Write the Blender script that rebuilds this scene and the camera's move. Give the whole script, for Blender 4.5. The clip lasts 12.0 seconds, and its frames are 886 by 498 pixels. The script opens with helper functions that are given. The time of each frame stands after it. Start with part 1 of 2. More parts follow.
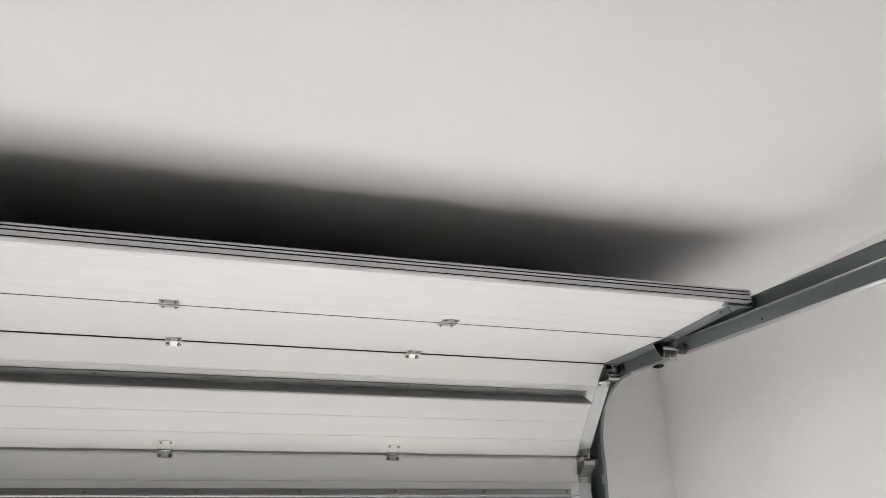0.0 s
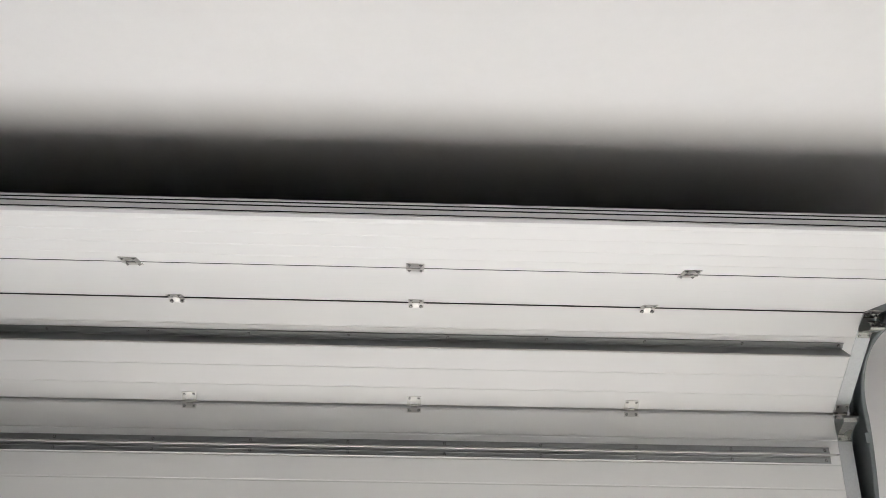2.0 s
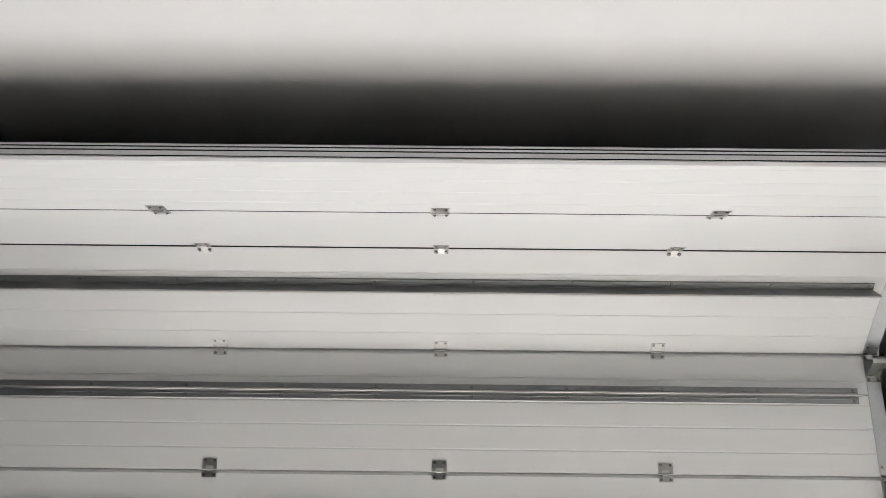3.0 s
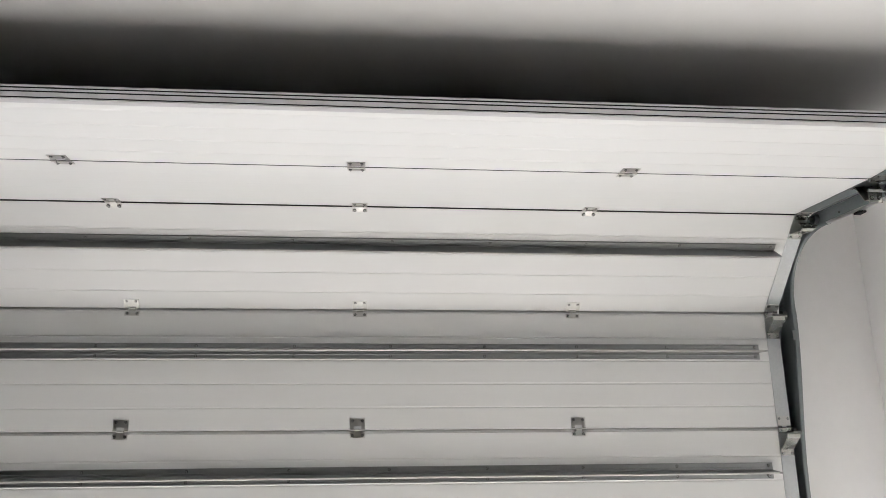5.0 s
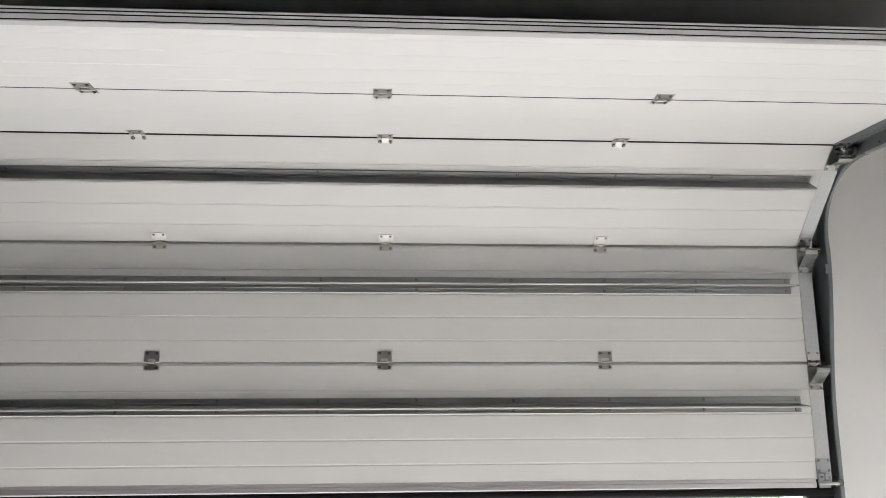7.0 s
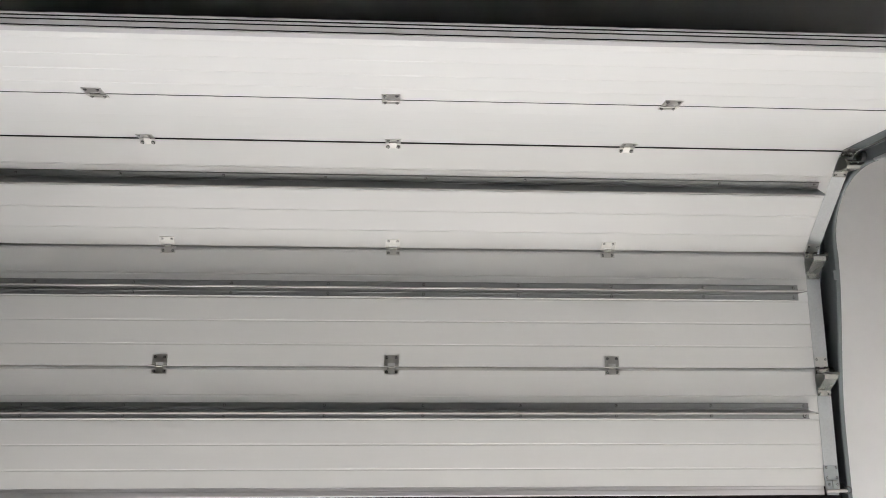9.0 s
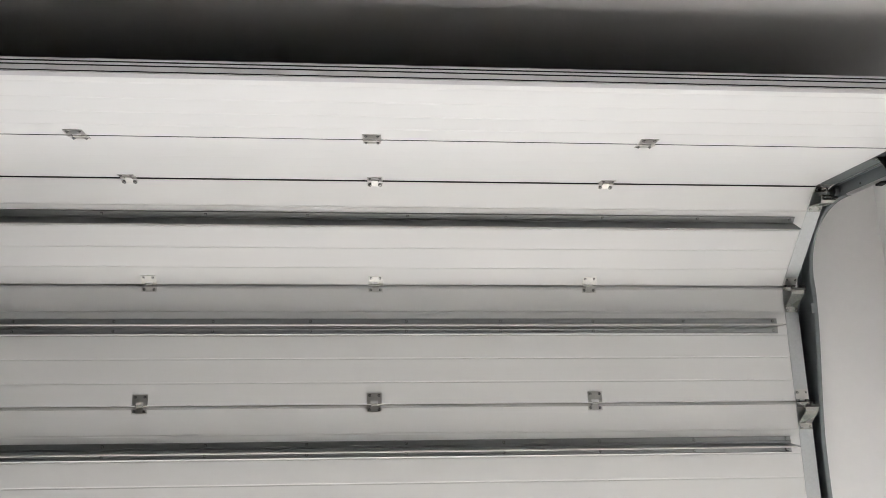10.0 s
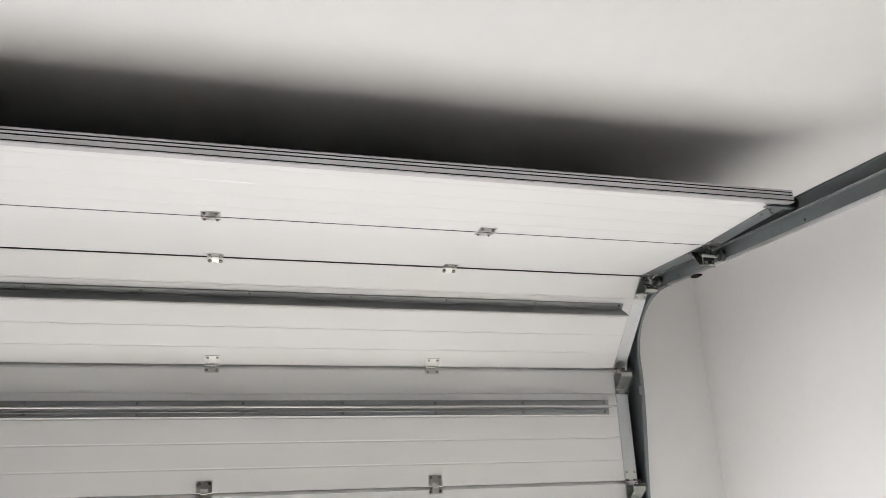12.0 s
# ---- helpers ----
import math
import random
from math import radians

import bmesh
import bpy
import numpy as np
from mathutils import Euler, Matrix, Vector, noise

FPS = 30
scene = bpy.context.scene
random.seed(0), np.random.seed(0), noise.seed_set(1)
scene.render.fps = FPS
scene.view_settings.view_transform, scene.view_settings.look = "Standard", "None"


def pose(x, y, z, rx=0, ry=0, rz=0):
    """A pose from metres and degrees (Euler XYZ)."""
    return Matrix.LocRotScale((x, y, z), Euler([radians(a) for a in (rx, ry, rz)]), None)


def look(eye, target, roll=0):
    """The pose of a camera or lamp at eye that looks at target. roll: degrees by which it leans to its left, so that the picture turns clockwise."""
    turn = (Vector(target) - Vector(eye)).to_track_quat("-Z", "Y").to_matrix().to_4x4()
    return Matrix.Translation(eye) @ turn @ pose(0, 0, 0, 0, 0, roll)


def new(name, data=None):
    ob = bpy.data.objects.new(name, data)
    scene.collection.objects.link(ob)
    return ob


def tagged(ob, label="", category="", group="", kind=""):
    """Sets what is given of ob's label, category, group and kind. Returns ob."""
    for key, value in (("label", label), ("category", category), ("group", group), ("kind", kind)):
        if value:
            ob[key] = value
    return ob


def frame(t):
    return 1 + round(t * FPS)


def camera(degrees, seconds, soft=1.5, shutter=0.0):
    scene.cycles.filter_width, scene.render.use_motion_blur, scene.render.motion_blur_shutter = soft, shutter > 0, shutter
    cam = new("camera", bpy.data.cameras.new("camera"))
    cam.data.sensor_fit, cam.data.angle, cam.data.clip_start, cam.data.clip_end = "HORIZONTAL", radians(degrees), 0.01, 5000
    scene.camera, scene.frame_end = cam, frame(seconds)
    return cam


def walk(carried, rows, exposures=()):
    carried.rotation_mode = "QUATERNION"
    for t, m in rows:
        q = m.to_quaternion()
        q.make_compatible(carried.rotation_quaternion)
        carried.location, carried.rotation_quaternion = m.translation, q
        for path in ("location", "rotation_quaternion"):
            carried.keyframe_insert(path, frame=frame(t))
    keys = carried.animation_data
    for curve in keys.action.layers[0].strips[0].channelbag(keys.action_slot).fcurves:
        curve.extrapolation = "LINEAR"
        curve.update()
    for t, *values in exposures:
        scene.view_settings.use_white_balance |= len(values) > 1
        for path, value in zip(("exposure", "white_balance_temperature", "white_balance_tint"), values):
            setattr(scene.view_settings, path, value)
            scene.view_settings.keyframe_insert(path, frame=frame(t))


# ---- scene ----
cam = camera(61.5, 12.0, soft=0.7)
EXPOSURE = 2.92
STOPS = [(0.0, -0.09), (1.5, -0.02), (2.5, 0.02), (4.5, 0.04), (5.5, 0.02), (7.0, -0.02), (9.0, -0.02), (10.5, 0.0), (12.0, 0.0)]
PATH = [
    (0, (0.15, -3.214, 1.687), (0.711, -1.464, 2.476), -1.7),
    (0.5, (0.114, -3.211, 1.677), (0.492, -1.416, 2.475), -1.0),
    (1, (0.076, -3.205, 1.681), (0.311, -1.379, 2.462), -0.1),
    (1.5, (0.05, -3.198, 1.681), (0.175, -1.348, 2.431), 0.5),
    (2, (0.034, -3.192, 1.67), (0.08, -1.318, 2.368), 0.9),
    (2.5, (0.019, -3.176, 1.662), (0.024, -1.279, 2.296), 0.9),
    (2.7, (0.022, -3.177, 1.658), (0.015, -1.27, 2.262), 0.8),
    (3.1, (0.023, -3.179, 1.65), (0.013, -1.26, 2.214), 0.6),
    (3.5, (0.02, -3.181, 1.641), (0.032, -1.254, 2.176), 0.2),
    (3.9, (0.023, -3.18, 1.628), (0.071, -1.249, 2.147), -0.1),
    (4.3, (0.038, -3.171, 1.607), (0.125, -1.24, 2.122), -0.2),
    (4.5, (0.054, -3.162, 1.591), (0.162, -1.232, 2.107), -0.3),
    (5, (0.083, -3.164, 1.573), (0.251, -1.239, 2.091), -0.5),
    (5.5, (0.073, -3.148, 1.561), (0.256, -1.219, 2.059), -0.5),
    (6, (0.061, -3.139, 1.552), (0.232, -1.198, 2.006), -0.4),
    (6.5, (0.058, -3.13, 1.542), (0.203, -1.178, 1.954), -0.3),
    (7, (0.061, -3.12, 1.528), (0.176, -1.159, 1.905), -0.2),
    (7.2, (0.058, -3.116, 1.525), (0.167, -1.154, 1.895), -0.1),
    (7.6, (0.056, -3.114, 1.523), (0.156, -1.149, 1.884), 0.1),
    (8, (0.056, -3.116, 1.524), (0.15, -1.151, 1.885), 0.2),
    (8.4, (0.056, -3.12, 1.527), (0.149, -1.157, 1.894), 0.2),
    (8.8, (0.054, -3.124, 1.531), (0.151, -1.162, 1.909), 0.1),
    (9, (0.052, -3.125, 1.533), (0.153, -1.165, 1.919), 0.1),
    (9.5, (0.054, -3.131, 1.536), (0.166, -1.179, 1.957), -0.2),
    (10, (0.067, -3.145, 1.55), (0.205, -1.205, 2.019), -0.6),
    (10.5, (0.074, -3.154, 1.559), (0.267, -1.235, 2.089), -1.0),
    (11, (0.097, -3.173, 1.566), (0.371, -1.282, 2.158), -1.3),
    (11.5, (0.128, -3.181, 1.572), (0.513, -1.324, 2.208), -1.7),
    (12, (0.131, -3.168, 1.583), (0.629, -1.342, 2.228), -2.1),
]
walk(cam, [(t, look(eye, target, roll)) for t, eye, target, roll in PATH], exposures=[(t, EXPOSURE + stops) for t, stops in STOPS])

# ---- light: low sun and sky from outside, in under the half-open door ----
SUN_UP, SUN_SIDE = radians(28), radians(-24)
world = bpy.data.worlds.new("world")
scene.world = world
world.use_nodes = True
wn = world.node_tree
sky = wn.nodes.new("ShaderNodeTexSky")
sky.sky_type, sky.sun_disc = "NISHITA", False
sky.sun_elevation, sky.sun_rotation = SUN_UP, SUN_SIDE
wn.links.new(sky.outputs["Color"], wn.nodes["Background"].inputs["Color"])
wn.nodes["Background"].inputs["Strength"].default_value = 0.12
sun = new("sun", bpy.data.lights.new("sun", "SUN"))
sun.data.energy, sun.data.angle, sun.data.color = 4.5, radians(0.6), (1.0, 0.98, 0.962)
sun.matrix_world = look((math.sin(SUN_SIDE) * 20, math.cos(SUN_SIDE) * 20, math.tan(SUN_UP) * 20), (0, 0, 0))


# ---- materials ----
def material(name, color, rough=0.5, metal=0.0, grain=0.0, grain_scale=40.0, stain=0.0, stain_scale=3.0, bump=0.0, bump_scale=200.0,
             stretch=(1, 1, 1), rough_var=0.0, coat=0.0):
    m = bpy.data.materials.new(name)
    m.use_nodes = True
    n, l = m.node_tree.nodes, m.node_tree.links
    b = n["Principled BSDF"]
    b.inputs["Metallic"].default_value = metal
    b.inputs["Roughness"].default_value = rough
    b.inputs["Coat Weight"].default_value = coat
    geo = n.new("ShaderNodeTexCoord")
    mp = n.new("ShaderNodeMapping")
    mp.inputs["Scale"].default_value = stretch
    l.new(geo.outputs["Object"], mp.inputs["Vector"])

    def noisy(scale, detail):
        t = n.new("ShaderNodeTexNoise")
        t.inputs["Scale"].default_value, t.inputs["Detail"].default_value = scale, detail
        l.new(mp.outputs["Vector"], t.inputs["Vector"])
        return t.outputs["Fac"]

    def ranged(sock, low, high):
        r = n.new("ShaderNodeMapRange")
        r.inputs["From Min"].default_value, r.inputs["From Max"].default_value = 0.25, 0.75
        r.inputs["To Min"].default_value, r.inputs["To Max"].default_value = low, high
        l.new(sock, r.inputs["Value"])
        return r.outputs["Result"]

    fine, wide = noisy(grain_scale, 4), noisy(stain_scale, 3)
    mul = n.new("ShaderNodeMath")
    mul.operation = "MULTIPLY"
    l.new(ranged(fine, 1 - grain, 1 + grain), mul.inputs[0])
    l.new(ranged(wide, 1 - stain, 1 + stain), mul.inputs[1])
    vm = n.new("ShaderNodeVectorMath")
    vm.operation = "SCALE"
    vm.inputs[0].default_value = color
    l.new(mul.outputs[0], vm.inputs["Scale"])
    l.new(vm.outputs[0], b.inputs["Base Color"])
    if rough_var:
        l.new(ranged(wide, rough - rough_var, rough + rough_var), b.inputs["Roughness"])
    if bump:
        bp = n.new("ShaderNodeBump")
        bp.inputs["Strength"].default_value = 1.0
        bp.inputs["Distance"].default_value = bump
        l.new(noisy(bump_scale, 3), bp.inputs["Height"])
        l.new(bp.outputs["Normal"], b.inputs["Normal"])
    return m


def spangled(name, color, rough, scale=90.0, amount=0.18, metal=0.88):
    """Zinc-coated sheet with its crystal spangle."""
    m = material(name, color, rough, metal, grain=0.05, grain_scale=300, stain=0.05, stain_scale=6, rough_var=0.025)
    n, l = m.node_tree.nodes, m.node_tree.links
    b = n["Principled BSDF"]
    tc = n.new("ShaderNodeTexCoord")
    v = n.new("ShaderNodeTexVoronoi")
    v.inputs["Scale"].default_value = scale
    l.new(tc.outputs["Object"], v.inputs["Vector"])
    old = b.inputs["Base Color"].links[0].from_socket
    hsv = n.new("ShaderNodeHueSaturation")
    r = n.new("ShaderNodeMapRange")
    r.inputs["To Min"].default_value, r.inputs["To Max"].default_value = 1 - amount, 1 + amount
    l.new(v.outputs["Color"], r.inputs["Value"])
    l.new(r.outputs["Result"], hsv.inputs["Value"])
    l.new(old, hsv.inputs["Color"])
    l.new(hsv.outputs["Color"], b.inputs["Base Color"])
    return m


PANEL = material("white_coated_steel", (0.70, 0.70, 0.69), 0.34, grain=0.008, grain_scale=60, stain=0.02, stain_scale=1.5,
                 bump=0.00012, bump_scale=9, stretch=(0.12, 1, 1), rough_var=0.06)
OUTSIDE = material("anthracite_coated_steel", (0.025, 0.026, 0.028), 0.5, grain=0.05, stain=0.1)
GALV = spangled("galvanised_steel", (0.50, 0.52, 0.52), 0.38, 140, 0.04, 0.93)
TRACK = spangled("track_steel", (0.25, 0.275, 0.28), 0.48, 120, 0.05)
# brighter copy of the track steel that paints the highlight along the lips
LIP = spangled("lip_highlight_steel", (0.74, 0.75, 0.75), 0.30, 120, 0.04, 0.95)
ZINC = spangled("zinc_plated_steel", (0.54, 0.535, 0.51), 0.32, 160, 0.04, 0.94)
ALU = material("brushed_aluminium", (0.58, 0.57, 0.58), 0.38, 0.75, grain=0.04, grain_scale=120, stain=0.06, stain_scale=8, stretch=(0.05, 1, 1))
STRUT = spangled("strut_steel", (0.33, 0.34, 0.335), 0.36, 120, 0.02, 0.93)
BRACKET = spangled("bracket_steel", (0.40, 0.40, 0.37), 0.26, 160, 0.04, 0.97)
WASHER = material("dark_sealing_washer", (0.035, 0.036, 0.036), 0.55, 0.3, grain=0.1, grain_scale=200)
SLEEVE = material("dark_plated_steel", (0.16, 0.16, 0.155), 0.35, 1.0, grain=0.1, grain_scale=200)
SCREW = material("screw_steel", (0.45, 0.45, 0.44), 0.35, 1.0, grain=0.1, grain_scale=200)
RUBBER = material("black_rubber", (0.007, 0.0065, 0.0065), 0.7, grain=0.2, stain=0.2)
RUBBER.node_tree.nodes["Principled BSDF"].inputs["Specular IOR Level"].default_value = 0.2
PLATE = spangled("plate_steel", (0.36, 0.385, 0.39), 0.38, 140, 0.05, 0.93)
NYLON = material("grey_nylon", (0.06, 0.065, 0.065), 0.45, grain=0.05)
WALL = material("satin_white_paint", (0.90, 0.895, 0.89), 0.22, grain=0.01, grain_scale=30, stain=0.025, stain_scale=1.2, bump=0.0006, bump_scale=4, rough_var=0.03)
CEIL = material("matt_white_paint", (0.73, 0.725, 0.715), 0.8, grain=0.01, grain_scale=25, stain=0.03, stain_scale=1.4, bump=0.0004, bump_scale=60)
FLOOR = material("smooth_concrete", (0.39, 0.376, 0.36), 0.55, grain=0.06, grain_scale=30, stain=0.12, stain_scale=1.5, bump=0.0005, bump_scale=80)
PAVING = material("pale_paving", (0.50, 0.49, 0.475), 0.8, grain=0.12, grain_scale=30, stain=0.12, stain_scale=1.0, bump=0.001)
EARTH = material("lawn_earth", (0.045, 0.065, 0.016), 0.9, grain=0.4, grain_scale=12, stain=0.25, stain_scale=0.6)
GRASS = material("grass", (0.055, 0.095, 0.018), 0.7, grain=0.3, grain_scale=8, stain=0.2, stain_scale=0.8)
BRICK = material("red_brick", (0.20, 0.06, 0.035), 0.85, grain=0.2, grain_scale=40, stain=0.15, bump=0.001)
MORTAR = material("mortar", (0.25, 0.22, 0.19), 0.9, grain=0.15)
# dark colour for unseen walls and lintel, keeps bounced light off the ceiling
UNSEEN_MASONRY = material("unseen_dark_masonry", (0.075, 0.075, 0.074), 0.85, grain=0.12, grain_scale=30, stain=0.12, bump=0.001)
RENDERED = material("white_masonry_paint", (0.78, 0.78, 0.77), 0.85, grain=0.03, stain=0.05, bump=0.001)


# ---- mesh helpers ----
def part(name, bm, mat, parent=None, label="", smooth=False):
    me = bpy.data.meshes.new(name)
    bmesh.ops.recalc_face_normals(bm, faces=bm.faces)
    if smooth:
        for f in bm.faces:
            f.smooth = True
    bm.to_mesh(me)
    bm.free()
    for m in mat if isinstance(mat, (list, tuple)) else [mat]:
        me.materials.append(m)
    ob = new(name, me)
    ob.parent = parent
    if label:
        ob["label"] = label
    return ob


def again(ob, place):
    """The same part once more, elsewhere on its thing."""
    o = bpy.data.objects.new(ob.name.split(".")[0], ob.data)
    scene.collection.objects.link(o)
    o.parent = ob.parent
    o.matrix_local = place
    return o


def box(bm, x0, x1, y0, y1, z0, z1, bevel=0.0):
    vs = bmesh.ops.create_cube(bm, size=1.0)["verts"]
    for v in vs:
        v.co = Vector(((x0 + x1) / 2 + v.co.x * (x1 - x0), (y0 + y1) / 2 + v.co.y * (y1 - y0), (z0 + z1) / 2 + v.co.z * (z1 - z0)))
    if bevel:
        es = list({e for v in vs for e in v.link_edges})
        bmesh.ops.bevel(bm, geom=es, offset=bevel, segments=2, affect="EDGES", profile=0.5)
    return bm


def extrude_x(bm, profile, x0, x1, cuts=1, skew=0.0, mat=0):
    """A closed (y, z) profile run along x; skew shifts the far end with z."""
    rings = []
    for k in range(cuts + 1):
        x = x0 + (x1 - x0) * k / cuts
        rings.append([bm.verts.new((x + (skew * z if k == cuts else 0), y, z)) for y, z in profile])
    c = len(profile)
    for a, b in zip(rings, rings[1:]):
        for i in range(c):
            f = bm.faces.new((a[i], a[(i + 1) % c], b[(i + 1) % c], b[i]))
            f.material_index = mat
    bm.faces.new(rings[0][::-1]).material_index = mat
    bm.faces.new(rings[-1]).material_index = mat
    return bm


def sweep(bm, profile, path):
    """An open sheet profile of (x, d) swept along a path of ((y, z), (ny, nz)); d goes along the normal."""
    rings = [[bm.verts.new((x, p[0] + q[0] * d, p[1] + q[1] * d)) for x, d in profile] for p, q in path]
    for a, b in zip(rings, rings[1:]):
        for i in range(len(profile) - 1):
            bm.faces.new((a[i], a[i + 1], b[i + 1], b[i]))
    return bm


def disc(bm, r, h, place, segments=14, r2=None):
    bmesh.ops.create_cone(bm, cap_ends=True, segments=segments, radius1=r, radius2=r if r2 is None else r2, depth=h, matrix=place)
    return bm


# ---- the room ----
ROOM_W, ROOM_E, ROOM_N, ROOM_S, CEILING = -3.35, 2.355, 0.085, -7.5, 2.735
OPEN_W, OPEN_E, OPEN_TOP = -2.76, 1.80, 2.17
floor = tagged(part("floor", box(bmesh.new(), ROOM_W - 0.25, ROOM_E + 0.25, ROOM_S - 0.25, ROOM_N + 0.25, -0.15, 0.0), FLOOR),
               "pale smooth concrete garage floor", "floor", kind="structure")
ceiling = tagged(part("ceiling", box(bmesh.new(), ROOM_W - 0.25, ROOM_E + 0.25, ROOM_S - 0.25, ROOM_N + 0.25, CEILING, CEILING + 0.2), CEIL),
                 "plain matt white painted garage ceiling", "ceiling", kind="structure")
bm = box(bmesh.new(), ROOM_E, ROOM_E + 0.25, ROOM_S, ROOM_N, 0.0, CEILING)
tagged(part("wall_east", bm, WALL),
       "smooth satin white painted side wall", "wall", kind="structure")
tagged(part("wall_west", box(bmesh.new(), ROOM_W - 0.25, ROOM_W, ROOM_S, ROOM_N, 0.0, CEILING), UNSEEN_MASONRY),
       "unseen side wall, darkened to hold back bounced light", "wall", kind="structure")
tagged(part("wall_south", box(bmesh.new(), ROOM_W - 0.25, ROOM_E + 0.25, ROOM_S - 0.25, ROOM_S, 0.0, CEILING), UNSEEN_MASONRY),
       "unseen back wall, darkened to hold back bounced light", "wall", kind="structure")
bm = bmesh.new()
box(bm, ROOM_W - 0.25, OPEN_W, ROOM_N, ROOM_N + 0.25, 0.0, CEILING)
box(bm, OPEN_E, ROOM_E + 0.25, ROOM_N, ROOM_N + 0.25, 0.0, CEILING)
tagged(part("wall_north", bm, WALL), "white painted front wall round the door opening", "wall", kind="structure")

tagged(part("lintel", box(bmesh.new(), OPEN_W, OPEN_E, ROOM_N, ROOM_N + 0.25, OPEN_TOP, CEILING), UNSEEN_MASONRY),
       "unseen lintel over the door opening, darkened to hold back bounced light", "lintel", kind="structure")
# unseen strip added to block daylight between the lintel and the bent door
tagged(part("lintel_blocker", box(bmesh.new(), OPEN_W, OPEN_E - 0.031, 0.043, ROOM_N - 0.001, 2.10, 2.21, 0.004), RUBBER),
       "unseen black strip along the lintel that shuts out daylight", "seal", kind="structure")
# black strip set behind the gap between door end and track
bm = bmesh.new()
box(bm, OPEN_E - 0.03, 1.888, 0.046, ROOM_N - 0.001, 0.0, 2.30, 0.004)
tagged(part("side_strip", bm, RUBBER), "black strip in the gap beside the door", "seal", kind="structure")

# ---- the sectional door ----
DOOR_W, DOOR_E, THICK = -2.84, 1.856, 0.04
JOINTS = [(0.0, 1.15), (0.0, 1.65), (0.0, 2.15), (-0.347, 2.502), (-0.827, 2.480), (-1.279, 2.484)]
door = tagged(new("overhead_gate"), "white ribbed sectional overhead garage door, half open in its tracks", "garage door")
RIBS = (0.09, 0.1875, 0.285, 0.3825)


def panel_profile(slot, start, sunk, deep, rib):
    p = [(0.003, 0.0)]
    for r in RIBS:
        p += [(r - 0.005, 0.0), (r - 0.0015, -rib), (r + 0.0015, -rib), (r + 0.004, 0.0)]
    p += [(start, 0.0), (start + 0.003, -sunk / 3), (slot, -sunk), (slot, -deep), (0.516, -deep - 0.001), (0.528, -0.025), (0.530, -0.030), (0.516, -0.035), (0.4985, -0.036), (0.494, -THICK), (0.006, -THICK), (0.0, -THICK + 0.004), (0.0, -0.003)]
    return p


def screw_mesh(r=0.0062, h=0.0065):
    """A hexagon head with its recess, on a dark sealing washer."""
    bm = bmesh.new()
    disc(bm, r * 1.45, 0.0016, Matrix.Translation((0, 0, 0.0008)), 14)
    washer = set(bm.faces)
    disc(bm, r, h, Matrix.Translation((0, 0, h / 2 + 0.001)), 6, r * 0.88)
    head = set(bm.faces) - washer
    disc(bm, r * 0.42, 0.0012, Matrix.Translation((0, 0, h + 0.0012)), 8)
    for f in bm.faces:
        f.material_index = 1 if f in head else 0
    return bm


def strut(section, lean):
    """A rolled stiffening rail: a flat foot screwed to the panel with a doubled fin standing off its middle."""
    bm = bmesh.new()
    foot = [(0.0026, 0.008), (0.0045, 0.0046), (0.0095, 0.0046), (0.0110, 0.0062), (0.0135, 0.0062), (0.0150, 0.0046), (0.0295, 0.0046), (0.0315, 0.0062), (0.033, 0.0052), (0.033, 0.0006)]
    bead = [(0.0026, 0.050), (0.0034, 0.0518), (0.0038, 0.0535), (0.0034, 0.0555), (0.0019, 0.0570)]
    half = bead[::-1] + foot
    prof = [(-y, z) for y, z in half[::-1]] + [(0.0, 0.0576)] + half
    extrude_x(bm, prof, DOOR_W + 0.1, 1.754)
    extrude_x(bm, [(-0.0024, 0.006), (-0.0024, 0.052), (0.0024, 0.052), (0.0024, 0.006)], 1.7535, 1.7545, 1, 0.30)
    for v in bm.verts:
        v.co.y -= lean * max(0.0, v.co.z - 0.006)
    # polished fin tip in brighter zinc, its highlight put into the colour
    for f in bm.faces:
        if f.calc_center_median().z > 0.0530 and abs(f.normal.x) < 0.5:
            f.material_index = 1
    ob = part("strut", bm, (STRUT, ZINC), section, "grey galvanised stiffening rail")
    ob.location.y = 0.322
    return ob


def leaf(section, x, s0, s1, knuckle):
    """One leaf of a zinc hinge, from s0 to s1 up the section, notched round the knuckles of the other leaf."""
    bm = bmesh.new()
    joint, away = (s0, s1) if knuckle else (s1, s0)
    inner = joint + (0.012 if knuckle else -0.009)
    if knuckle:
        plan = [(-0.030, away), (0.030, away), (0.030, joint), (0.0155, joint), (0.0155, inner), (-0.0155, inner), (-0.0155, joint), (-0.030, joint)]
    else:
        plan = [(-0.030, away), (-0.030, inner), (-0.0135, inner), (-0.0135, joint), (0.0135, joint), (0.0135, inner), (0.030, inner), (0.030, away)]
    low, high = ([bm.verts.new((u, v, w)) for u, v in plan] for w in (0.0005, 0.0028))
    bm.faces.new(low[::-1]), bm.faces.new(high)
    for i in range(len(plan)):
        j = (i + 1) % len(plan)
        bm.faces.new((low[i], low[j], high[j], high[i]))
    ends = ((-0.030, -0.0155), (0.0155, 0.030)) if knuckle else ((-0.0135, 0.0135),)
    for a, b in ends:
        disc(bm, 0.0036, b - a, pose((a + b) / 2, joint - 0.002 if knuckle else joint + 0.002, 0.0034, 0, 90, 0), 10)
    ob = part("hinge_leaf", bm, ZINC, section)
    ob.location.x = x
    return ob


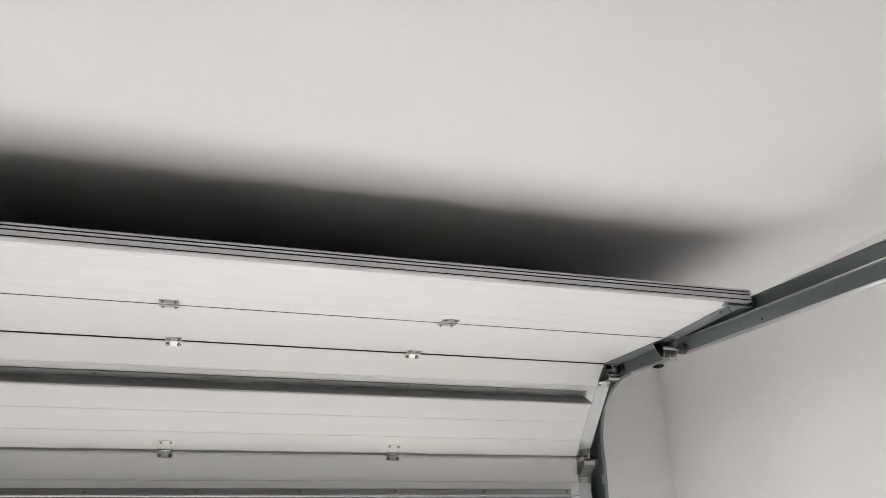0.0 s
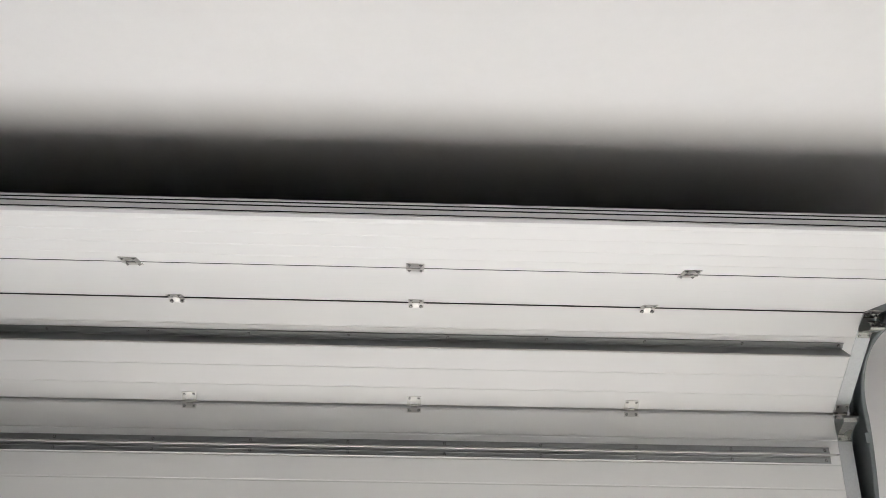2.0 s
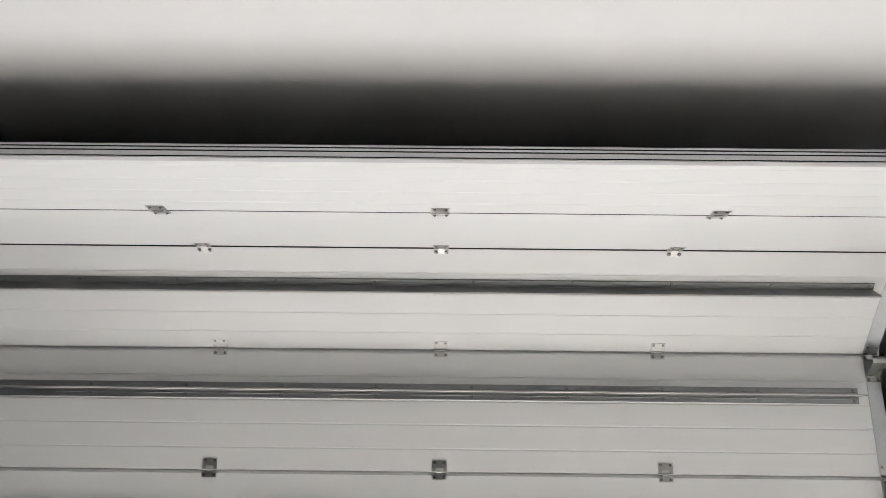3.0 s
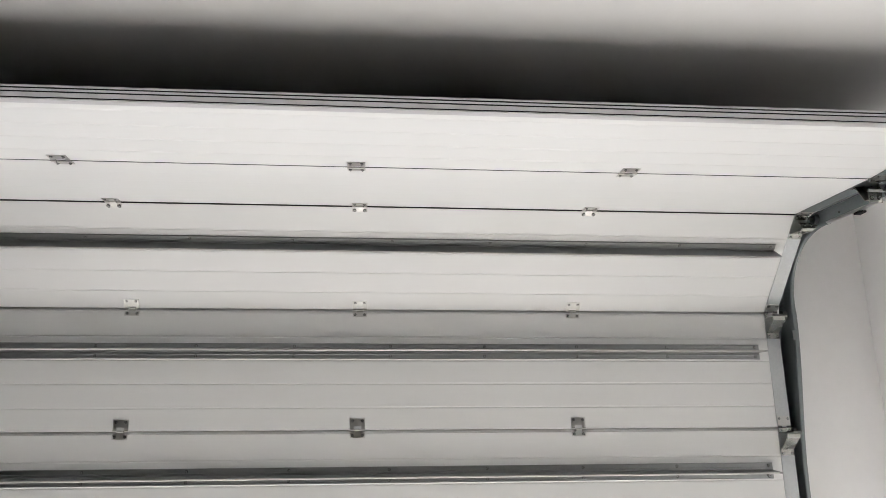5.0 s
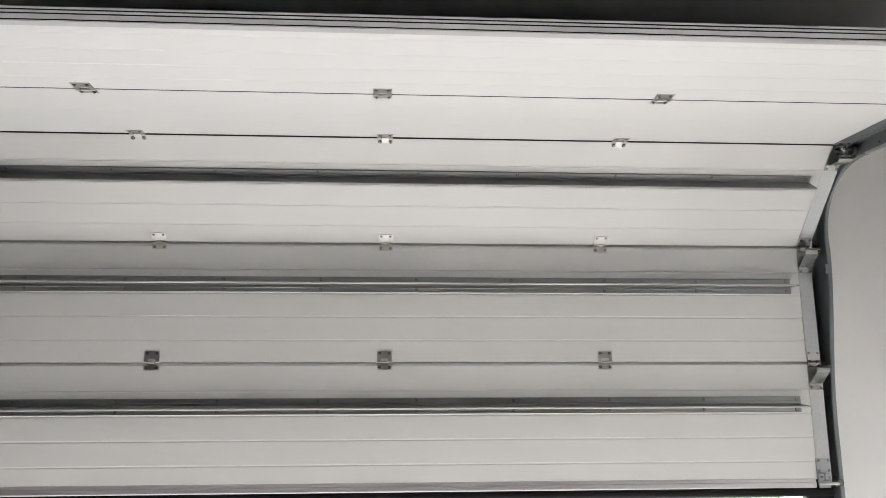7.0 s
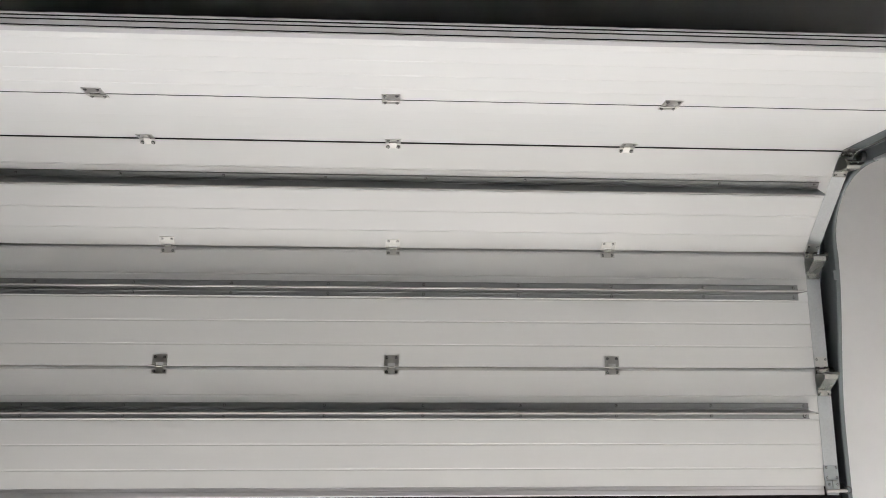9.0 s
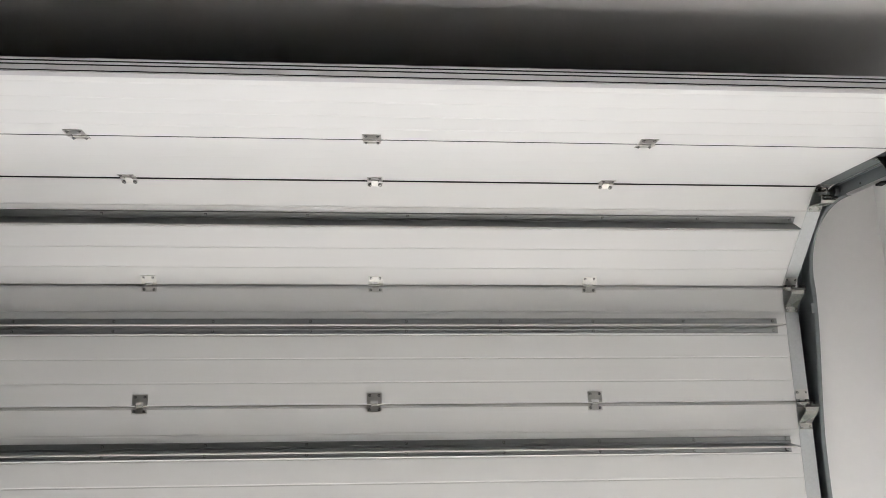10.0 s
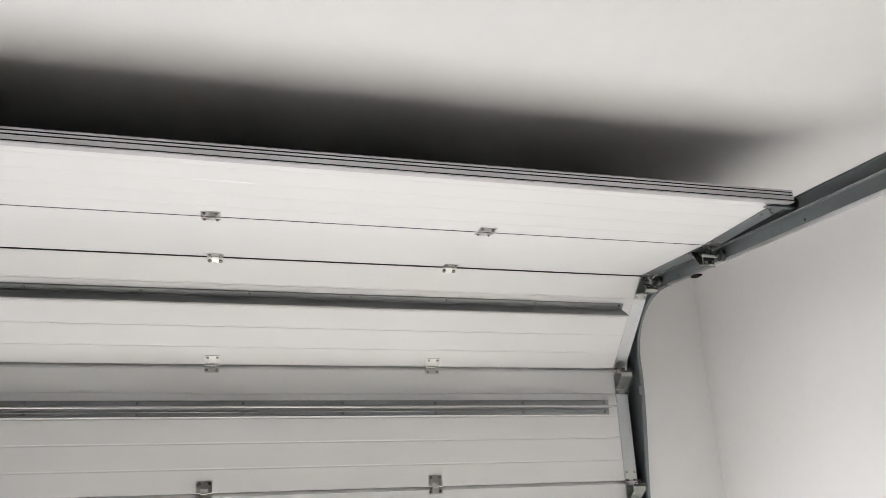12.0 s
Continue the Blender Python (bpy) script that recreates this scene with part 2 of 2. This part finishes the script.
def end_hinge(section, x_mid, off):
    """The roller carrier at the end of a joint: a screwed plate and a folded, wedge-shaped box that holds the roller's axle."""
    bm = bmesh.new()
    a, b = -0.026, 0.029
    top, low = -0.041, -0.092
    # foot, sloping front and upright lip as one folded strip
    strip = [(-0.118, 0.0042), (low, 0.0042), (top - 0.004, 0.066), (top, 0.069), (top + 0.013, 0.069)]
    rows = [[bm.verts.new((x, sy, sz)) for sy, sz in strip] for x in (a, b)]
    for i in range(len(strip) - 1):
        bm.faces.new((rows[0][i], rows[0][i + 1], rows[1][i + 1], rows[1][i]))
    for x in (b,):
        bm.faces.new([bm.verts.new((x, sy, sz)) for sy, sz in ((low, 0.0042), (top - 0.004, 0.066), (top, 0.069), (top + 0.013, 0.069), (top + 0.016, 0.030), (top + 0.004, 0.0042))])
    if off > 0.011:
        plate = [bm.verts.new((x, top + 0.016, sz)) for x, sz in ((a + 0.004, 0.030), (b, 0.030), (b, 0.080), (a + 0.004, 0.080))]
        bm.faces.new(plate)
    ob = part("roller_bracket", bm, BRACKET, section, "folded zinc-plated roller bracket")
    ob.location = (x_mid, 0.5, 0)
    fold = ob.modifiers.new("sheet", "SOLIDIFY")
    fold.thickness, fold.offset = 0.0025, 0
    bm = bmesh.new()
    box(bm, a, b, -0.024, -0.004, 0.0028, 0.0050, 0.0006)
    lp = part("hinge_plate", bm, BRACKET, section)
    lp.location = (x_mid, 0.5, 0)
    for u, v in ((a, -0.012), (0.012, b)):
        bm = bmesh.new()
        disc(bm, 0.0055, v - u, pose((u + v) / 2, 0.001, 0.0060, 0, 90, 0), 10)
        kk = part("knuckle", bm, SLEEVE, section)
        kk.location = (x_mid, 0.5, 0)
    bm = bmesh.new()
    disc(bm, 0.0058, 0.064, pose(0.010, -0.023, 0.060 if off < 0.03 else 0.036, 0, 90, 0), 14)
    kn = part("axle_sleeve", bm, ZINC if off > 0.03 else SLEEVE, section)
    kn.location = (x_mid, 0.5, 0)
    bm = bmesh.new()
    disc(bm, 0.0055, 0.050, pose(0.054, -0.016, off, 0, 90, 0), 12)
    ax = part("axle", bm, SLEEVE, section)
    ax.location = (x_mid, 0.5, 0)
    bm = bmesh.new()
    disc(bm, 0.0215, 0.018, pose(0.056, -0.016, off, 0, 90, 0), 24)
    disc(bm, 0.010, 0.024, pose(0.056, -0.016, off, 0, 90, 0), 16)
    w = part("roller", bm, NYLON, section, "grey nylon roller")
    w.location = (x_mid, 0.5, 0)
    return ob


screw0 = None
for k in range(5):
    (ya, za), (yb, zb) = JOINTS[k], JOINTS[k + 1]
    d = Vector((0, yb - ya, zb - za)).normalized()
    nrm = Vector((1, 0, 0)).cross(d)
    m = Matrix((Vector((1, 0, 0)), d, nrm)).transposed().to_4x4()
    m.translation = (0, ya, za)
    if k < 4:
        m = m @ Matrix.Diagonal((1, math.hypot(yb - ya, zb - za) / 0.5, 1, 1))
    bm = bmesh.new()
    slot = (0.4985, 0.4920, 0.4935, 0.4960, 0.4968)[k]
    prof = panel_profile(slot, *((0.485, 0.016) if k == 0 else (0.482, 0.003) if k == 1 else (0.4915, 0.0015)), (0.022, 0.016, 0.020, 0.020, 0.020)[k], 0.0003 if k == 3 else 0.0014)
    if k == 0:
        prof = [(max(s, 0.018), n) for s, n in prof]
    if k == 4:
        prof = [(min(s, 0.411), n) for s, n in prof]
    extrude_x(bm, prof, DOOR_W, DOOR_E - 0.002, 12)
    for f in bm.faces:
        if f.calc_center_median().z < -THICK + 0.003:
            f.material_index = 1
        c = f.calc_center_median()
        if k == 2 and c.y > slot - 0.0002 and c.z > -0.034 and abs(f.normal.x) < 0.5:
            f.material_index = 2
    sec = part("section", bm, (PANEL, OUTSIDE, RUBBER), door, "white ribbed insulated door section")
    sec.matrix_local = m
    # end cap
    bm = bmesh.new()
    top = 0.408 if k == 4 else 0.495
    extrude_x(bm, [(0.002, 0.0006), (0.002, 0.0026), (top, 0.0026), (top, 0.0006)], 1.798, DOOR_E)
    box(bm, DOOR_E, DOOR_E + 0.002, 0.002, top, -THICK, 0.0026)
    # upper two caps take darker track steel, their dim reflection put into the colour
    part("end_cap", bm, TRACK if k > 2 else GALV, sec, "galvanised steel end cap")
    if k in (2, 3):
        bm = bmesh.new()
        r, up = (0.0036, 0.0008) if k == 2 else (0.0013, 0.0002)
        extrude_x(bm, [(0.4995 + r * math.cos(i * math.tau / 8), up + r * math.sin(i * math.tau / 8)) for i in range(8)], DOOR_W, DOOR_E - 0.004)
        part("joint_seal", bm, RUBBER if k == 2 else NYLON, sec, "thin dark rubber joint seal")
    screws, small = [], []
    if k in (0, 1, 2):
        strut(sec, (0.20, 0.0, 0.0)[k])
        xs = [1.735] + [1.336 - 0.4015 * i for i in range(11)]
        screws += [(x, 0.322 + o, 0.0046) for x in xs for o in (-0.020, 0.021)]
    for x in (-0.943, 0.0, 0.925):
        if k > 0:
            leaf(sec, x, 0.003, 0.046, True)
            small += [(x + o, 0.036, 0.0026) for o in (-0.019, 0.019)]
        if k < 4:
            leaf(sec, x, 0.476 if k == 2 else 0.468, 0.497, False)
            small += [(x + o, 0.4815 if k == 2 else 0.478, 0.0026) for o in (-0.020, 0.020)]
    if k < 4:
        end_hinge(sec, 1.827, (-0.030, 0.010, 0.012, 0.034)[k])
        screws += [(1.827 + o, 0.5 - d, 0.0052) for o in (-0.018, 0.022) for d in (0.108, 0.014)]
    if k > 0:
        bm = bmesh.new()
        box(bm, -0.026, 0.028, 0.004, 0.048, 0.0026, 0.0052, 0.0006)
        pl = part("hinge_plate", bm, ZINC, sec)
        pl.location.x = 1.827
        screws += [(1.827 + o, 0.036, 0.0052) for o in (-0.018, 0.020)]
    if k == 4:
        screws += [(1.810, 0.33, 0.0055), (1.810, 0.375, 0.0055), (1.837, 0.35, 0.0055)]
    if k == 0:
        screws += [(1.827 + a, b, 0.0062) for a in (-0.021, 0.021) for b in (0.052, 0.093)] + [(1.827 + a, 0.026, 0.0125) for a in (-0.017, 0.017)]
    for x, s, n in screws + small:
        if screw0 is None:
            screw0 = part("screw", screw_mesh(), (WASHER, SCREW), sec)
            screw0.location = (x, s, n)
        else:
            o = bpy.data.objects.new("screw", screw0.data)
            scene.collection.objects.link(o)
            o.parent = sec
            o.matrix_local = pose(x, s, n, 0, 0, random.uniform(0, 60)) @ Matrix.Scale((0.80 if s > 0.45 and k == 2 else 0.62) if (x, s, n) in small else 0.56 if x > 1.79 else 0.66, 4)
    if k in (2, 3):
        for o in (-0.012, 0.016):
            nut = bpy.data.objects.new("bolt_point", screw0.data)
            scene.collection.objects.link(nut)
            nut.parent = sec
            nut.matrix_local = pose(1.827 + o, 0.4765, 0.062, -90, 0, 0) @ Matrix.Scale(0.8, 4)
    if k == 0:
        bm = bmesh.new()
        extrude_x(bm, [(-0.017, -0.038), (-0.017, 0.001), (-0.013, 0.004), (0.004, 0.004), (0.006, 0.002), (0.017, 0.002), (0.020, 0.0005), (0.020, -0.038)], DOOR_W, 1.790)
        part("bottom_rail", bm, ALU, sec, "brushed aluminium bottom rail")
        bm = bmesh.new()
        ring = [(-0.034 + 0.020 * math.cos(a), -0.018 + 0.021 * math.sin(a)) for a in [i * math.tau / 18 for i in range(18)]]
        extrude_x(bm, ring, DOOR_W, DOOR_E + 0.01, 8)
        part("bottom_seal", bm, RUBBER, sec, "black rubber bulb seal", smooth=True)
        bm = bmesh.new()
        box(bm, 1.794, 1.853, 0.044, 0.102, 0.0028, 0.006, 0.0008)
        box(bm, 1.796, 1.821, 0.012, 0.041, 0.006, 0.012, 0.001)
        box(bm, 1.825, 1.851, 0.012, 0.041, 0.006, 0.012, 0.001)
        box(bm, 1.798, 1.849, -0.017, -0.003, 0.0045, 0.009, 0.001)
        part("corner_bracket", bm, PLATE, sec, "galvanised bottom corner bracket")
        bm = bmesh.new()
        disc(bm, 0.0065, 0.085, pose(1.833, 0.001, 0.020, 0, 90, 0), 14)
        part("axle", bm, ZINC, sec, "bright zinc axle")
        bm = bmesh.new()
        loop = [[bm.verts.new((1.884 + (0.013 + 0.003 * math.cos(v)) * math.cos(u), 0.004 + (0.013 + 0.003 * math.cos(v)) * math.sin(u), 0.018 + 0.003 * math.sin(v)))
                 for v in [j * math.tau / 6 for j in range(6)]] for u in [i * math.tau / 16 for i in range(16)]]
        for i in range(16):
            for j in range(6):
                bm.faces.new((loop[i][j], loop[(i + 1) % 16][j], loop[(i + 1) % 16][(j + 1) % 6], loop[i][(j + 1) % 6]))
        part("cable_eye", bm, SLEEVE, sec, "dark steel cable eye", smooth=True)
        bm = bmesh.new()
        disc(bm, 0.0215, 0.018, pose(1.893, 0.004, -0.030, 0, 90, 0), 24)
        part("roller", bm, NYLON, sec)
    if k == 4:
        # stepped aluminium profile along the free edge
        bm = bmesh.new()
        prof, deep, end = [(0.424, 0.0022), (0.440, 0.0022)], 0.010, 0.440
        for a, b in ((0.03, 0.12), (0.47, 0.57), (0.75, 0.85)):
            prof += [(end, -0.039 * a), (end - deep, -0.039 * a), (end - deep, -0.039 * b), (end, -0.039 * b)]
        prof += [(end, -0.0395), (0.412, -0.0395), (0.412, 0.0006), (0.424, 0.0006)]
        extrude_x(bm, prof, DOOR_W, 1.857)
        # groove faces are coloured black, painting the shade inside them
        for f in bm.faces:
            c = f.calc_center_median()
            if end - deep - 0.0005 < c.y < end - 0.001 and -0.036 < c.z < 0.0 and abs(f.normal.x) < 0.5:
                f.material_index = 1
        part("edge_rail", bm, (ALU, RUBBER), sec, "grooved aluminium edge rail")
        bm = bmesh.new()
        box(bm, 1.797, 1.851, 0.285, 0.402, 0.0028, 0.0055, 0.0008)
        box(bm, 1.771, 1.881, 0.392, 0.409, 0.0055, 0.0095, 0.001)
        box(bm, 1.861, 1.865, 0.35, 0.409, -0.028, 0.0095, 0.001)
        part("top_bracket", bm, TRACK, sec, "galvanised top roller bracket")
        bm = bmesh.new()
        disc(bm, 0.0055, 0.05, pose(1.887, 0.397, -0.010, 0, 90, 0), 12)
        disc(bm, 0.0215, 0.018, pose(1.895, 0.397, -0.010, 0, 90, 0), 24)
        part("roller", bm, NYLON, sec)

# ---- the tracks ----
tracks = tagged(new("roller_track"), "galvanised steel double roller track, curving from upright to level", "roller track")
TX, TY, TZ, R, FALL = 1.893, -0.035, 2.488, 0.365, 0.049
CH = [(-0.021, 0.0112), (-0.022, 0.014), (0.0, 0.014), (0.0, -0.033), (0.0015, -0.0375), (0.005, -0.0405), (0.010, -0.0415), (0.016, -0.0405), (0.020, -0.037), (0.0205, -0.033)]
UPPER = [(-0.003, 0.0175), (0.0, 0.0175), (0.0, 0.064), (-0.012, 0.064)]


def fall(y):
    return TZ + FALL * (y - TY + R)


def arc(a0, a1, steps):
    out = []
    for i in range(steps + 1):
        a = a0 + (a1 - a0) * i / steps
        q = (math.cos(a), math.sin(a))
        out.append(((TY - R + R * q[0], TZ - R + R * q[1]), q))
    return out


def sheet(name, profile, path, mat, label="", rolled=()):
    """A track of thin sheet; the numbered strips of its profile are rolled lips, their highlight painted in brighter
    steel.
    """
    bm = sweep(bmesh.new(), [(TX + x, d) for x, d in profile], path)
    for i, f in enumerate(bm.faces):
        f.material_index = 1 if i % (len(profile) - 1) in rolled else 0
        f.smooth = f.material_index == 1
    ob = part(name, bm, (mat, LIP), tracks, label)
    s = ob.modifiers.new("thickness", "SOLIDIFY")
    s.thickness, s.offset = 0.002, 0
    return ob


bm, rings = bmesh.new(), []
for z in (0.0, 0.8, 1.4, 1.5, 1.6, 1.7, 1.8, 1.9, 1.98, 2.02, 2.06, 2.09, TZ - R):
    u = min(1.0, max(0.0, (z - 1.4) / (TZ - R - 1.4)))
    u = u * u * (3 - 2 * u)
    v = min(1.0, max(0.0, (z - 1.98) / (TZ - R - 1.98)))
    back, front = 0.074 - 0.012 * u - 0.061 * v * v, -0.002 - 0.073 * u
    prof = [(-0.018, back - 0.005), (-0.020, back), (0.0, back), (0.0, front + 0.004), (0.004, front), (0.015, front)]
    rings.append([bm.verts.new((TX + x, y, z)) for x, y in prof])
for a, b in zip(rings, rings[1:]):
    for i in range(5):
        bm.faces.new((a[i], a[i + 1], b[i + 1], b[i]))
upright = part("upright_track", bm, TRACK, tracks)
thick = upright.modifiers.new("thickness", "SOLIDIFY")
thick.thickness, thick.offset = 0.002, 0
bm, rings = bmesh.new(), []
for i, (pt, q) in enumerate(arc(0, math.pi / 2, 18)):
    u = i / 18
    top, low, lip = 0.036 - 0.022 * u, -0.040 + 0.020 * math.sin(math.pi * u), 0.015 - 0.006 * math.sin(math.pi * u) + 0.0055 * u
    prof = [(-0.020, top - 0.006), (-0.021, top), (0.0, top), (0.0, low + 0.005), (0.004, low), (lip + 0.0005, low)]
    rings.append([bm.verts.new((TX + x, pt[0] + q[0] * d, pt[1] + q[1] * d)) for x, d in prof])
for a, b in zip(rings, rings[1:]):
    for i in range(5):
        bm.faces.new((a[i], a[i + 1], b[i + 1], b[i]))
bend = part("curved_track", bm, TRACK, tracks)
thick = bend.modifiers.new("thickness", "SOLIDIFY")
thick.thickness, thick.offset = 0.002, 0
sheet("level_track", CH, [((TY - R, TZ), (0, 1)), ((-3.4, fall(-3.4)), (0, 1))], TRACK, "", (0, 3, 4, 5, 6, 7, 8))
sheet("upper_track", UPPER, [((-0.60, fall(-0.60)), (0, 1)), ((-3.4, fall(-3.4)), (0, 1))], TRACK)
bm = bmesh.new()
box(bm, TX - 0.014, TX + 0.002, TY - 0.041, TY - 0.032, 2.02, 2.06, 0.001)
part("joint_plate", bm, TRACK, tracks)
# flat dark disc standing for a bolt hole in the track
bolt_point = part("bolt_point", disc(bmesh.new(), 0.0042, 0.003, Matrix.Identity(4), 12), WASHER, tracks)
bolt_point.matrix_local = pose(TX - 0.002, -1.258, 2.425, 0, 90, 0)
for y in (-0.498, -2.2, -2.9):
    again(bolt_point, pose(TX - 0.002, y, fall(y) - 0.019, 0, 90, 0))
# small bracket tab whose shade is put into a black colour
bm = bmesh.new()
box(bm, TX + 0.006, TX + 0.034, -0.610, -0.570, fall(-0.59) - 0.050, fall(-0.59) - 0.0415, 0.002)
part("track_tab", bm, RUBBER, tracks, "small bracket tab under the track, coloured black for its shade")

# ---- outside ----
tagged(part("ground", box(bmesh.new(), -400, 400, ROOM_N + 0.25, 600, -0.35, -0.06), EARTH), "lawn earth reaching to the distance", "ground", kind="structure")
tagged(part("pavement", box(bmesh.new(), -7, 7, ROOM_N + 0.25, 6.9, -0.2, -0.01), PAVING), "pale paved drive before the door", "pavement", kind="structure")
bm = bmesh.new()
box(bm, -7, 7, 6.9, 7.0, -0.2, 0.0, 0.01)
tagged(part("kerb", bm, PAVING), "pale concrete edging strip along the lawn", "kerb", kind="structure")
bm = bmesh.new()
for i in range(5):
    box(bm, -7.5 + 1.65 * i, -7.5 + 1.65 * (i + 1) - 0.012, 8.55, 8.70, -0.06, 1.15, 0.008)
box(bm, -7.55, 0.78, 8.50, 8.75, 1.15, 1.21, 0.01)
tagged(part("garden_wall", bm, RENDERED), "white painted garden wall with a flat coping", "wall")

# lawn
rng = np.random.default_rng(4)
verts, faces = [], []
for i in range(9000):
    x, y = rng.uniform(-7, 10), 7.02 + 7 * rng.random() ** 1.6
    if x < 0.9 and 8.4 < y < 8.85:
        continue
    h, a, w, b = rng.uniform(0.05, 0.14), rng.uniform(0, math.tau), rng.uniform(0.004, 0.009), rng.uniform(0.0, 0.06)
    ca, sa = math.cos(a), math.sin(a)
    n = len(verts)
    verts += [(x - w * ca, y - w * sa, -0.06), (x + w * ca, y + w * sa, -0.06), (x + b * sa - w * 0.4 * ca, y - b * ca, -0.06 + h * 0.7), (x + b * 1.8 * sa, y - b * 1.8 * ca, -0.06 + h)]
    faces += [(n, n + 1, n + 2), (n + 1, n + 3, n + 2)]
me = bpy.data.meshes.new("lawn_grass")
me.from_pydata(verts, [], faces)
me.materials.append(GRASS)
tagged(new("lawn_grass", me), "sunlit uneven green lawn grass", "grass", kind="stuff")

# brick gate pier
pier = tagged(new("brick_pier"), "red brick gate pier with pale mortar joints", "pier")
part("core", box(bmesh.new(), 5.86, 6.28, 8.02, 8.44, -0.06, 1.29), MORTAR, pier)
bm = bmesh.new()
box(bm, 5.79, 6.35, 7.95, 8.51, 1.29, 1.37, 0.012)
part("cap", bm, PAVING, pier, "flat concrete cap")
brick = None
for course in range(18):
    z = -0.055 + course * 0.075
    for side in range(4):
        for half in range(2):
            u = -0.112 + 0.225 * half + (0.0 if course % 2 else 0.004)
            place = pose(6.07, 8.23, z, 0, 0, 90 * side) @ pose(u, -0.217, 0)
            if brick is None:
                bm = bmesh.new()
                box(bm, -0.106, 0.106, -0.012, 0.012, 0.0, 0.065, 0.003)
                brick = part("brick", bm, BRICK, pier)
                brick.matrix_local = place
            else:
                again(brick, place)
